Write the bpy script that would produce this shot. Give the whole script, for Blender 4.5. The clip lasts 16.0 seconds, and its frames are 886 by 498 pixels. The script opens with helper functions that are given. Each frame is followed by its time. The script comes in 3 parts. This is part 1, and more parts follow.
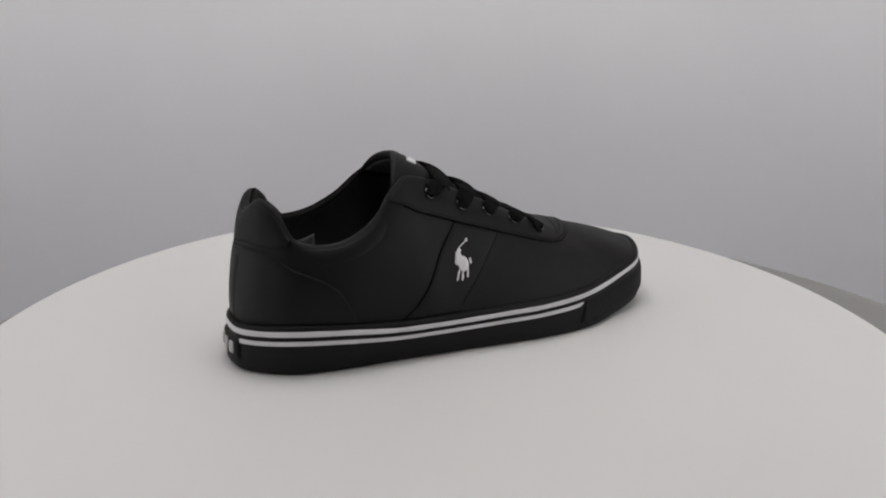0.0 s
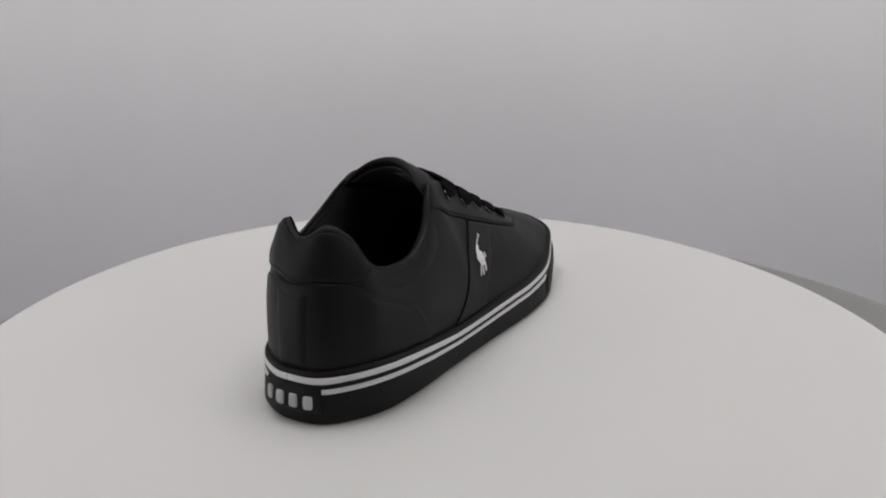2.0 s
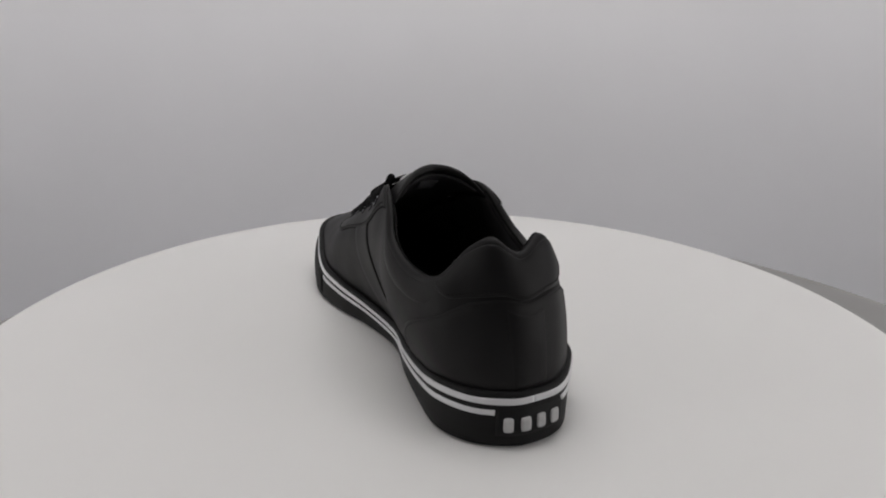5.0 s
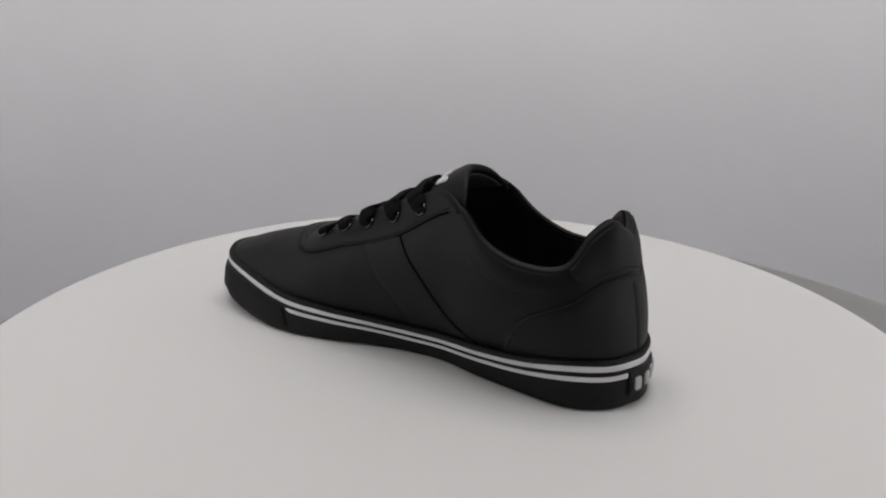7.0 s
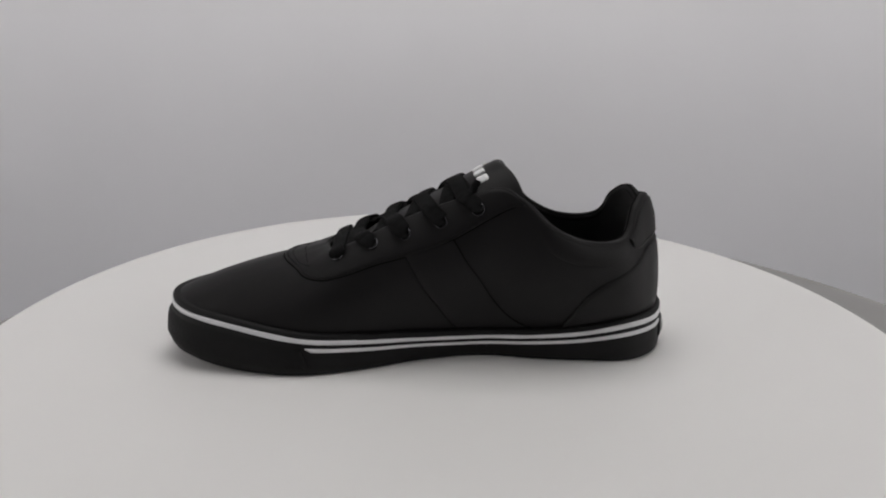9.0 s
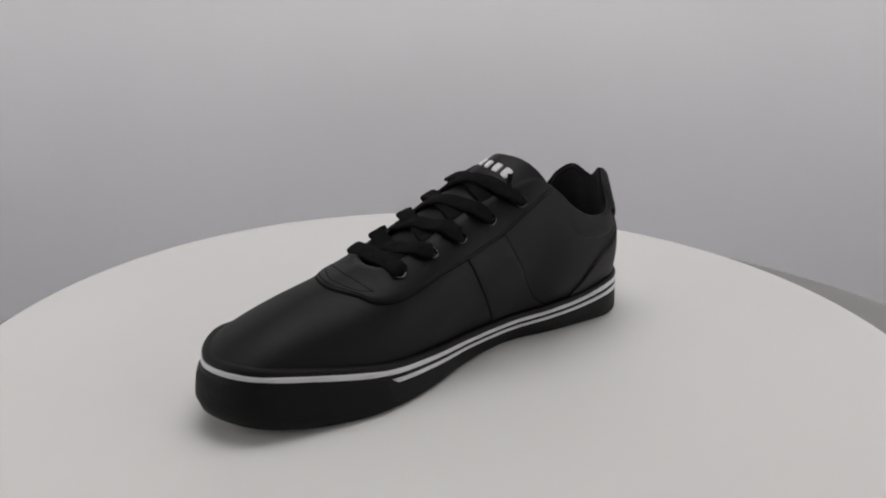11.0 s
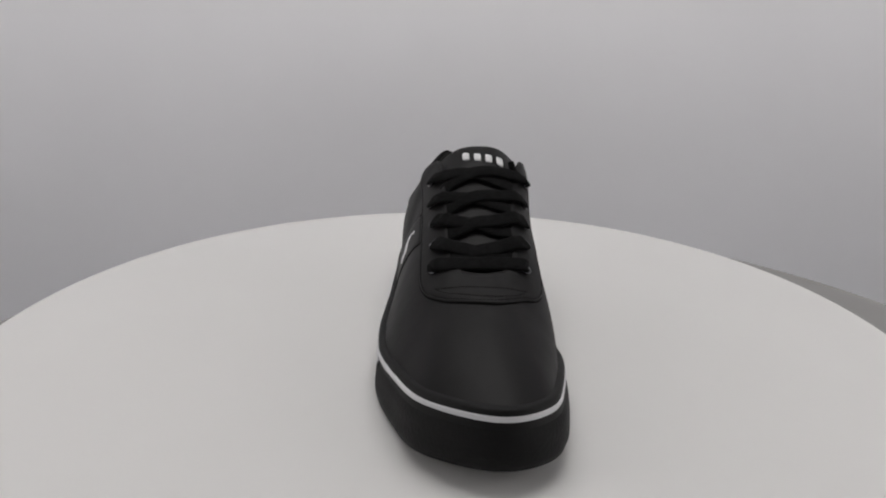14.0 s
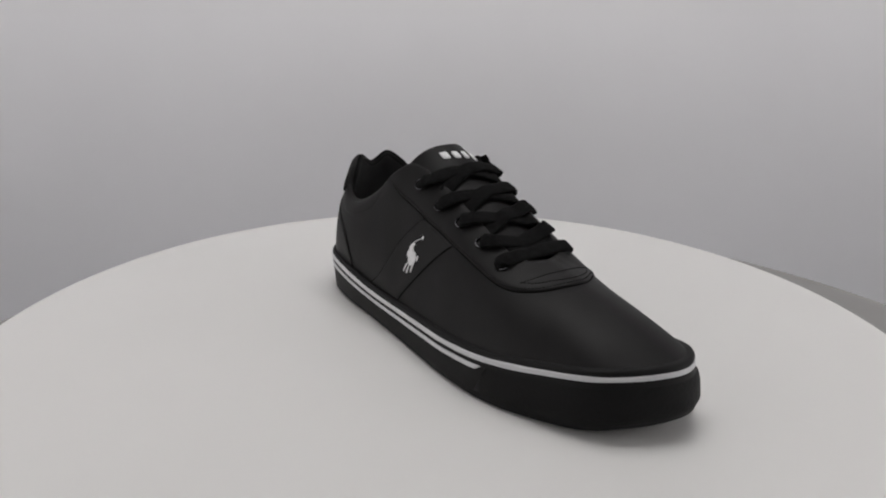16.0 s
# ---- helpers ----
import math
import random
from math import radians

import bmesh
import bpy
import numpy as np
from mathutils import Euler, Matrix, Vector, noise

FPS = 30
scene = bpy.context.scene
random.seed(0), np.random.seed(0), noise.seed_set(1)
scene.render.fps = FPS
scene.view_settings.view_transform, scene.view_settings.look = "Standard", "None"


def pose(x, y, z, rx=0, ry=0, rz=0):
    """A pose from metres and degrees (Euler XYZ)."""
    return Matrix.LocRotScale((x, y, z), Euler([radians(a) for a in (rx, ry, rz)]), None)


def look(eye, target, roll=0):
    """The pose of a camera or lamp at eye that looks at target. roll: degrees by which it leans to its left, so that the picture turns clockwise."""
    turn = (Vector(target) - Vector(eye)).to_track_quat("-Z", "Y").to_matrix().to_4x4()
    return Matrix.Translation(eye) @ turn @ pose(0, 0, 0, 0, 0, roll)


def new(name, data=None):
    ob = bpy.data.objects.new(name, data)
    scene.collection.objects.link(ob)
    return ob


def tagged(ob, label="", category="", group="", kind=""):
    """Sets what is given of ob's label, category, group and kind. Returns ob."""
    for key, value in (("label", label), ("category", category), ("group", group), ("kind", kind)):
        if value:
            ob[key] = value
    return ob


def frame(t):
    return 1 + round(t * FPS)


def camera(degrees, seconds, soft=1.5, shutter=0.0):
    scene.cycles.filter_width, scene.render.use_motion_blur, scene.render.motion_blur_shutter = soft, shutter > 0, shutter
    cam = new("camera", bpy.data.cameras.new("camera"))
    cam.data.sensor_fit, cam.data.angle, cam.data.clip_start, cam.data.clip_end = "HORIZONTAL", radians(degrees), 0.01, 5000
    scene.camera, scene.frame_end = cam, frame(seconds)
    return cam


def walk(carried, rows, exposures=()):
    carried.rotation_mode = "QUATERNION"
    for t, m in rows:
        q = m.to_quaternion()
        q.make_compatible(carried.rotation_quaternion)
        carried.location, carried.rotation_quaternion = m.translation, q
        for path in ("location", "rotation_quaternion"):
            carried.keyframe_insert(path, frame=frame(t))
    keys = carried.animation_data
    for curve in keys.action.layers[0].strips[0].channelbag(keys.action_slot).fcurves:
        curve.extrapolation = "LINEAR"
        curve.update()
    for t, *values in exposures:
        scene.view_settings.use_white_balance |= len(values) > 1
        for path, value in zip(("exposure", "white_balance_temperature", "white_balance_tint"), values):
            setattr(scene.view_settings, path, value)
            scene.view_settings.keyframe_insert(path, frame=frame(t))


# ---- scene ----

# ================= camera: stands still before the turntable =================
cam = camera(66.24, 16.0, soft=2.0)
EYE = pose(0, -0.4048, 0.1886, 71.68, 0, 0.27) @ pose(0, 0, 0, 0, 0, 0.75)
walk(cam, [(0.0, EYE), (16.0, EYE)], exposures=[(0.0, 0.04), (16.0, 0.04)])

SPIN = 17.561            # degrees a second
SHOE_TURN = 27.3         # the toe's heading on the plate at the start
SHOE_AT = (-0.0081, 0.0081)
U = 0.00088              # metres per unit of the outline fitted to the camera's view

# ================= world, lights =================
world = bpy.data.worlds.new("studio_world")
scene.world = world
world.use_nodes = True
world.node_tree.nodes["Background"].inputs[0].default_value = (0.6, 0.62, 0.66, 1)
world.node_tree.nodes["Background"].inputs[1].default_value = 0.02


def area_lamp(name, eye, target, sx, sy, watts, colour):
    data = bpy.data.lights.new(name, "AREA")
    data.shape, data.size, data.size_y, data.energy, data.color = "RECTANGLE", sx, sy, watts, colour
    ob = new(name, data)
    ob.matrix_world = look(eye, target)
    return ob


LAMP = (1.0, 0.955, 0.942)
area_lamp("ceiling_lamp", (0.0, 0.08, 1.08), (0.0, 0.08, 0), 0.9, 0.6, 1.92, LAMP)
# two lamps added out of view, aimed to even out the lower backdrop
area_lamp("added_side_lamp", (0.90, -0.22, 0.16), (0.0, 0.74, -0.10), 0.9, 0.9, 2.85, LAMP)
area_lamp("added_side_lamp", (-0.90, -0.22, 0.16), (0.0, 0.74, -0.10), 0.9, 0.9, 2.75, LAMP)

# ================= materials =================


def material(name, base, rough, metal=0.0, spec=0.5, vary=0.0, vary_scale=20.0, bump=0.0, bump_scale=300.0, bump2=0.0,
             bump2_scale=40.0, rough_vary=0.0, cells=False, emit=0.0):
    """Principled surface with colour variation, fine relief and a coarser unevenness."""
    m = bpy.data.materials.new(name)
    m.use_nodes = True
    nt = m.node_tree
    b = nt.nodes["Principled BSDF"]
    b.inputs["Base Color"].default_value = (*base, 1)
    b.inputs["Roughness"].default_value = rough
    b.inputs["Metallic"].default_value = metal
    b.inputs["Specular IOR Level"].default_value = spec
    co = nt.nodes.new("ShaderNodeTexCoord")

    def tex(scale, detail=4.0):
        n = nt.nodes.new("ShaderNodeTexNoise")
        n.inputs["Scale"].default_value, n.inputs["Detail"].default_value = scale, detail
        nt.links.new(co.outputs["Object"], n.inputs["Vector"])
        return n
    if vary:
        n = tex(vary_scale)
        r = nt.nodes.new("ShaderNodeValToRGB")
        r.color_ramp.elements[0].position, r.color_ramp.elements[1].position = 0.3, 0.7
        r.color_ramp.elements[0].color = (*[c * (1 - vary) for c in base], 1)
        r.color_ramp.elements[1].color = (*[min(1, c * (1 + vary)) for c in base], 1)
        nt.links.new(n.outputs["Fac"], r.inputs[0])
        nt.links.new(r.outputs[0], b.inputs["Base Color"])
    if rough_vary:
        n = tex(vary_scale * 2.3)
        r = nt.nodes.new("ShaderNodeMapRange")
        r.inputs["To Min"].default_value, r.inputs["To Max"].default_value = rough - rough_vary, rough + rough_vary
        nt.links.new(n.outputs["Fac"], r.inputs["Value"])
        nt.links.new(r.outputs[0], b.inputs["Roughness"])
    last = None
    if bump:
        if cells:
            n = nt.nodes.new("ShaderNodeTexVoronoi")
            n.inputs["Scale"].default_value = bump_scale
            nt.links.new(co.outputs["Object"], n.inputs["Vector"])
            h = n.outputs["Distance"]
        else:
            h = tex(bump_scale, 3.0).outputs["Fac"]
        k = nt.nodes.new("ShaderNodeBump")
        k.inputs["Strength"].default_value, k.inputs["Distance"].default_value = bump, 0.0006
        nt.links.new(h, k.inputs["Height"])
        last = k
    if bump2:
        k = nt.nodes.new("ShaderNodeBump")
        k.inputs["Strength"].default_value, k.inputs["Distance"].default_value = bump2, 0.004
        nt.links.new(tex(bump2_scale, 2.0).outputs["Fac"], k.inputs["Height"])
        if last:
            nt.links.new(last.outputs[0], k.inputs["Normal"])
        last = k
    if last:
        nt.links.new(last.outputs[0], b.inputs["Normal"])
    if emit:
        b.inputs["Emission Color"].default_value = (1, 0.985, 0.97, 1)
        b.inputs["Emission Strength"].default_value = emit
    return m


LEATHER = material("black_leather", (0.0058, 0.0055, 0.0058), 0.52, spec=0.20, vary=0.15, vary_scale=25, bump=0.06, bump_scale=900, cells=True,
                   bump2=0.08, bump2_scale=45, rough_vary=0.06)
LEATHER_EDGE = material("black_leather_overlay", (0.0061, 0.0058, 0.0061), 0.51, spec=0.20, vary=0.15, vary_scale=25, bump=0.06, bump_scale=900,
                        cells=True, bump2=0.06, bump2_scale=45, rough_vary=0.06)
LINING = material("black_textile_lining", (0.045, 0.044, 0.045), 0.95, vary=0.2, vary_scale=60, bump=0.3, bump_scale=1200, spec=0.2)
LABEL_DARK = material("dark_woven_label", (0.10, 0.10, 0.105), 0.8, vary=0.15, vary_scale=150, bump=0.3, bump_scale=1200)
RUBBER = material("black_rubber", (0.0045, 0.0045, 0.0047), 0.6, spec=0.22, vary=0.12, vary_scale=30, bump=0.08, bump_scale=700, rough_vary=0.05)
RUBBER_TEX = material("black_textured_rubber", (0.0045, 0.0045, 0.0047), 0.68, spec=0.2, vary=0.12, vary_scale=30, bump=0.3, bump_scale=500, cells=True)
WHITE = material("white_rubber_stripe", (0.63, 0.63, 0.645), 0.5, vary=0.05, vary_scale=60, bump=0.05, bump_scale=400)
THREAD_WHITE = material("white_embroidery_thread", (0.75, 0.75, 0.76), 0.75, vary=0.12, vary_scale=400, bump=0.5, bump_scale=1500)
SEAM_BLACK = material("black_seam_and_binding", (0.0025, 0.0025, 0.0025), 0.9, spec=0.08, bump=0.3, bump_scale=1500)
LACE = material("black_cotton_lace", (0.0065, 0.0065, 0.0067), 0.95, vary=0.3, vary_scale=300, bump=0.8, bump_scale=1300, spec=0.09)
THREAD_SOFT = material("black_topstitch_thread", (0.004, 0.004, 0.004), 0.7, spec=0.15, bump=0.3, bump_scale=1500)
GUNMETAL = material("gunmetal_eyelet", (0.07, 0.07, 0.075), 0.22, metal=1.0)
PLATE = material("white_turntable", (0.74, 0.733, 0.722), 0.55, vary=0.012, vary_scale=6, bump=0.03, bump_scale=120, rough_vary=0.05)
CLOTH = material("white_backdrop", (0.892, 0.892, 0.910), 0.9, vary=0.015, vary_scale=3, bump=0.05, bump_scale=200, spec=0.2)
BAND_GREY = material("dark_band_grey", (0.30, 0.295, 0.29), 0.9, vary=0.08, vary_scale=9, bump=0.1, bump_scale=200, spec=0.2)
CEILING_GREY = material("grey_unseen_ceiling", (0.36, 0.36, 0.37), 0.9, vary=0.05, vary_scale=3, spec=0.2)
DARK_FRONT = material("dark_unseen_front", (0.14, 0.14, 0.145), 0.9, vary=0.1, vary_scale=3, spec=0.2)
PANEL = material("lamp_diffuser", (0.8, 0.8, 0.8), 0.6, emit=2.0)
SIDE_GLOW = material("added_side_glow", (0.8, 0.8, 0.8), 0.6, emit=0.3)

# ================= mesh helpers =================


def mesh_ob(name, verts, faces, mat, parent=None, label="", smooth=True):
    me = bpy.data.meshes.new(name)
    me.from_pydata([tuple(map(float, v)) for v in verts], [], [tuple(f) for f in faces])
    me.validate()
    bm = bmesh.new()
    bm.from_mesh(me)
    bmesh.ops.recalc_face_normals(bm, faces=bm.faces)
    bm.to_mesh(me)
    bm.free()
    me.polygons.foreach_set("use_smooth", [smooth] * len(me.polygons))
    me.materials.append(mat)
    ob = new(name, me)
    ob.parent = parent
    return tagged(ob, label)


def grid_faces(nu, nv, close_u=False, close_v=False, base=0):
    fs = []
    for i in range(nu if close_u else nu - 1):
        for j in range(nv if close_v else nv - 1):
            a, b = i, (i + 1) % nu
            c, d = j, (j + 1) % nv
            fs.append((base + a * nv + c, base + b * nv + c, base + b * nv + d, base + a * nv + d))
    return fs


def spline(pts, t, closed=False):
    """Catmull-Rom through pts at the parameters t in 0..1."""
    p = np.asarray(pts, float)
    n = len(p)
    s = np.asarray(t, float) * (n if closed else n - 1)
    if closed:
        i = np.floor(s).astype(int)
        f = (s - i)[:, None]
        q = [p[(i + k) % n] for k in (-1, 0, 1, 2)]
    else:
        i = np.clip(np.floor(s).astype(int), 0, n - 2)
        f = (s - i)[:, None]
        e = np.vstack([2 * p[0] - p[1], p, 2 * p[-1] - p[-2]])
        q = [e[i + k] for k in (0, 1, 2, 3)]
    return 0.5 * (2 * q[1] + (q[2] - q[0]) * f + (2 * q[0] - 5 * q[1] + 4 * q[2] - q[3]) * f ** 2
                  + (3 * q[1] - q[0] - 3 * q[2] + q[3]) * f ** 3)


def unit(a):
    return a / np.maximum(np.linalg.norm(a, axis=-1, keepdims=True), 1e-9)


def tube(path, normals, half_w, half_h, sides=8, flat=2.0, caps=True):
    """A rounded ribbon along path; normals give its flat side's direction. Returns verts, faces."""
    p = np.asarray(path, float)
    tan = unit(np.gradient(p, axis=0))
    nn = np.asarray(normals, float)
    side = unit(np.cross(tan, nn))
    up = unit(np.cross(side, tan))
    a = np.linspace(0, 2 * math.pi, sides, endpoint=False)
    ca = np.sign(np.cos(a)) * np.abs(np.cos(a)) ** (2 / flat)
    sa = np.sign(np.sin(a)) * np.abs(np.sin(a)) ** (2 / flat)
    hw = np.broadcast_to(half_w, (len(p),))
    hh = np.broadcast_to(half_h, (len(p),))
    v = (p[:, None] + side[:, None] * (ca[None, :, None] * hw[:, None, None]) + up[:, None] * (sa[None, :, None] * hh[:, None, None]))
    f = grid_faces(len(p), sides, close_v=True)
    if caps:
        f += [tuple(range(sides)), tuple((len(p) - 1) * sides + k for k in range(sides))]
    return v.reshape(-1, 3), f


# ================= the last of the shoe: sole edge, top edge, wall between =================
# control points fitted to the camera's views of the turning shoe
SOLE_EDGE = [(-147, 6, 32.3), (-144, -12, 32.5), (-132, -27, 33.8), (-112.5, -40, 35), (-82, -46.5, 33), (-50, -49, 29.4),
             (-22.5, -51.2, 28.6), (0, -52.7, 28.4), (30, -55.5, 28.9), (62, -57.8, 29.4), (97, -56.3, 31.6), (133, -46.5, 36), (168, -31, 41.5),
             (188.8, 3.5, 44.0), (177, 31, 41.8), (143, 44.5, 35.7), (102, 52.5, 28.6), (66, 49.5, 25.4), (32, 42, 22.7), (2, 37, 20.8),
             (-22, 36.3, 20.7), (-50, 41.6, 22.3), (-82, 45.3, 25.3), (-112, 46.6, 31), (-133, 36, 31.6), (-144.5, 19, 31.8)]
TOP_EDGE = [(-131, 8, 100.5), (-126, -7, 107.5), (-117, -18, 101), (-107, -28, 84), (-82, -34, 82), (-58, -32, 93), (-40, -24, 112),
            (-26, -16, 118), (6, -13, 107), (36, -13, 93), (66, -13, 79), (80, -8, 74), (84, 0, 73), (85, 5, 73),
            (84, 11, 73), (80, 19, 74), (67, 25, 80), (37, 27, 95), (7, 32, 108), (-23, 41.5, 118.5), (-38, 47.5, 110.5),
            (-57, 53.6, 93), (-82, 52.4, 83), (-106, 46.3, 84.5), (-117, 32.6, 102), (-126, 22, 108.5)]
BULGE_LOW = [4, 4, 3, 2, 3, 3, 4, 3, 3, 4.2, 4.6, 5.0, 4.8, 3.6, 3.2, 5.8, 8, 9, 9, 9, 9, 8.5, 7, 5, 3.5, 3]
BULGE_TOP = [2, 1, 1.5, 3.5, 5.5, 6.5, 5.5, 5.5, 6, 5.5, 5, 3.6, 2, 1.4, 1.2, 3, 7, 12, 14, 13, 10, 7.5, 6, 4, 3, 2.5]
RIBS = len(SOLE_EDGE)


def sole_edge(u):
    return spline(SOLE_EDGE, u, True)


def outward(u):
    d = sole_edge(np.asarray(u) + 1e-3) - sole_edge(np.asarray(u) - 1e-3)
    return unit(np.c_[d[:, 1], -d[:, 0], 0 * d[:, 0]])


def wall(u, v):
    """Points of the upper's outside at (u round the shoe from the heel, v from sole to top edge)."""
    u, v = np.asarray(u, float) % 1.0, np.asarray(v, float)
    b, t = sole_edge(u), spline(TOP_EDGE, u, True)
    b = b - outward(u) * 4.0 - np.array([0, 0, 0.8])
    lo = spline(np.c_[BULGE_LOW, BULGE_TOP], u, True)
    ax = unit(t - b)
    o = outward(u)
    m = o + np.array([0, 0, 0.8])
    n = unit(m - ax * (m * ax).sum(1, keepdims=True))
    p1 = b + (t - b) * 0.34 + n * lo[:, :1] * 1.3
    p2 = b + (t - b) * 0.67 + n * lo[:, 1:] * 1.3
    v = v[:, None]
    return b * (1 - v) ** 3 + 3 * p1 * v * (1 - v) ** 2 + 3 * p2 * v ** 2 * (1 - v) + t * v ** 3


def wall_normal(u, v):
    e = 2e-3
    v = np.clip(v, 0.004, 0.996)
    du = wall(np.asarray(u) + e, v) - wall(np.asarray(u) - e, v)
    dv = wall(u, v + 0.004) - wall(u, v - 0.004)
    return unit(np.cross(du, dv))


def on_wall(u, v, lift):
    return wall(u, v) + wall_normal(u, v) * np.asarray(lift).reshape(-1, 1)


def grid_uv(nu, nv, u0=0.0, u1=1.0, v0=0.0, v1=1.0, closed=True):
    uu = np.linspace(u0, u1, nu, endpoint=not closed)
    vv = np.linspace(v0, v1, nv)
    return [a.ravel() for a in np.meshgrid(uu, vv, indexing="ij")]


SOLE_TUCK = [-1.6, -1.0, 0.7, 2.6, 3.2, 2.8, 1.8, .8, -.4, -1.6, -2.8, -3.2, -4.2, -5.4, -5.6, -4.6, -3, -1, 1.4, 2, 1.6, .6, -.5, -1.2, -1.7, -1.7]


def toe_spring(x):
    return 8.0 * np.clip((x - 135) / 52.0, 0, 1.2) ** 1.8

# ================= the booth =================
R_PLATE = 0.291


def turned(profile, n, cap_bottom=True):
    """Verts and faces of a turned body; profile: (radius, z) from the top centre outwards and down."""
    v = [(0, 0, profile[0][1])]
    for r, z in profile[1:]:
        v += [(r * math.cos(2 * math.pi * k / n), r * math.sin(2 * math.pi * k / n), z) for k in range(n)]
    f = [(0, 1 + k, 1 + (k + 1) % n) for k in range(n)]
    f += grid_faces(len(profile) - 1, n, close_v=True, base=1)
    if cap_bottom:
        f.append(tuple(1 + (len(profile) - 2) * n + k for k in range(n)))
    return v, f


turntable = new("turntable")
tagged(turntable, "round matt white display turntable with rounded rim", "turntable")
v, f = turned([(0, 0), (0.1, 0), (0.2, 0), (0.28, 0), (R_PLATE - 0.004, -0.0002), (R_PLATE - 0.0012, -0.0012), (R_PLATE, -0.004),
               (R_PLATE, -0.016), (R_PLATE - 0.002, -0.018)], 256)
mesh_ob("plate", v, f, PLATE, turntable)
v, f = turned([(0, -0.0185), (0.15, -0.0185), (0.155, -0.022), (0.155, -0.045), (0.152, -0.0495)], 96)
mesh_ob("pedestal", v, f, PLATE, turntable)


# added disc, sized to the camera's view: gives the dark band past the rim
table = new("dark_band_disc")
tagged(table, "round matt grey disc added for the dark band beyond the turntable rim", "table")
v, f = turned([(0, -0.05), (0.2, -0.05), (0.4, -0.05), (0.412, -0.051), (0.422, -0.0545), (0.428, -0.061), (0.428, -0.072), (0.423, -0.076)], 160)
mesh_ob("disc_top", v, f, BAND_GREY, table)
v, f = turned([(0, -0.0765), (0.16, -0.0765), (0.16, -0.40), (0.22, -0.42)], 64)
mesh_ob("column", v, f, BAND_GREY, table)
table.location = (0.03, 0, 0)


def slab(name, x0, x1, y0, y1, z0, z1, mat):
    v = [(x, y, z) for x in (x0, x1) for y in (y0, y1) for z in (z0, z1)]
    f = [(0, 1, 3, 2), (4, 6, 7, 5), (0, 4, 5, 1), (2, 3, 7, 6), (0, 2, 6, 4), (1, 5, 7, 3)]
    return tagged(mesh_ob(name, v, f, mat, smooth=False), kind="structure")


# unseen white floor, set at this depth to bounce light up the backdrop
FLOOR_Z = -0.4201
slab("floor", -1.02, 1.02, -1.3, 0.9, FLOOR_Z - 0.02, FLOOR_Z, CLOTH)


def sweep_backdrop():
    """A seamless white sheet: two side walls and a back wall with round corners, and thickness."""
    w, back, front, rad = 0.95, 0.72, -1.25, 0.42
    path = [(w, front + (back - rad - front) * k / 10) for k in range(10)]
    path += [(w - rad + rad * math.cos(a), back - rad + rad * math.sin(a)) for a in np.linspace(0, math.pi / 2, 24)]
    path += [(-x, y) for x, y in reversed(path)]
    p = np.array(path)
    d = np.gradient(p, axis=0)
    o = unit(np.c_[d[:, 1], -d[:, 0]])
    v = []
    for q, n in zip(p, o):
        v += [(*q, FLOOR_Z), (*q, 1.12), (*(q + n * 0.012), 1.12), (*(q + n * 0.012), FLOOR_Z)]
    return tagged(mesh_ob("wall_backdrop", v, grid_faces(len(p), 4, close_v=True), CLOTH), "seamless white fabric backdrop with round corners",
                  kind="structure")


sweep_backdrop()
# added unseen wall, dark so the shoe's near side reflects little
slab("wall_front", -1.02, 1.02, -1.3, -1.27, FLOOR_Z, 1.12, DARK_FRONT)
# unseen ceiling, greyed to cut the bounce onto the upper backdrop
slab("ceiling", -1.02, 1.02, -1.3, 0.9, 1.12, 1.14, CEILING_GREY)


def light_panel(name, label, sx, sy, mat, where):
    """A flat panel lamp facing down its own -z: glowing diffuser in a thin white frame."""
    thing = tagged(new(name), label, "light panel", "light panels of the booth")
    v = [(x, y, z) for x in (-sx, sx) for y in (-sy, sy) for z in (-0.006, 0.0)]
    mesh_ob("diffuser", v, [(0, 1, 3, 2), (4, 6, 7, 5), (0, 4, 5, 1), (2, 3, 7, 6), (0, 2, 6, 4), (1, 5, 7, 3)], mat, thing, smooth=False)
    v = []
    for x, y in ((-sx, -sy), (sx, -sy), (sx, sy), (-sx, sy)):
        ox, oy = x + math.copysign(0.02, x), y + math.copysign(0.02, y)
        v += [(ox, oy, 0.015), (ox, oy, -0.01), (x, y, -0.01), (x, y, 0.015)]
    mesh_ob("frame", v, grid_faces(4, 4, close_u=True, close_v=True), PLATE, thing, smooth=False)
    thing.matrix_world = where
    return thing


light_panel("ceiling_light", "flat white glowing light panel under the booth ceiling", 0.45, 0.30, PANEL, pose(0, 0.08, 1.103))
# glowing bodies added for the two unseen side lamps
light_panel("added_side_light", "upright white glowing panel added out of view beside the backdrop", 0.45, 0.45, SIDE_GLOW, pose(0.934, -0.22, 0.16, 0, 90, 0))
light_panel("added_side_light", "upright white glowing panel added out of view beside the backdrop", 0.45, 0.45, SIDE_GLOW, pose(-0.934, -0.22, 0.16, 0, -90, 0))

# ================= the shoe =================
shoe = new("sneaker")
tagged(shoe, "black leather low-top lace-up sneaker with white sole stripes on a turntable", "shoe")
NU = 208


def place(name, verts, faces, mat, parent=None, label=""):
    return mesh_ob(name, np.asarray(verts) * U, faces, mat, parent or shoe, label)


def sole_band(u, prof):
    """Verts of a band round the sole; prof(u) gives rows of (inset, z) for each u."""
    e, o = sole_edge(u), outward(u)
    rows = prof(u, e)
    v = np.stack([np.c_[e[:, :2] - o[:, :2] * ins[:, None], z] for ins, z in rows], 1)
    return v.reshape(-1, 3), len(rows)


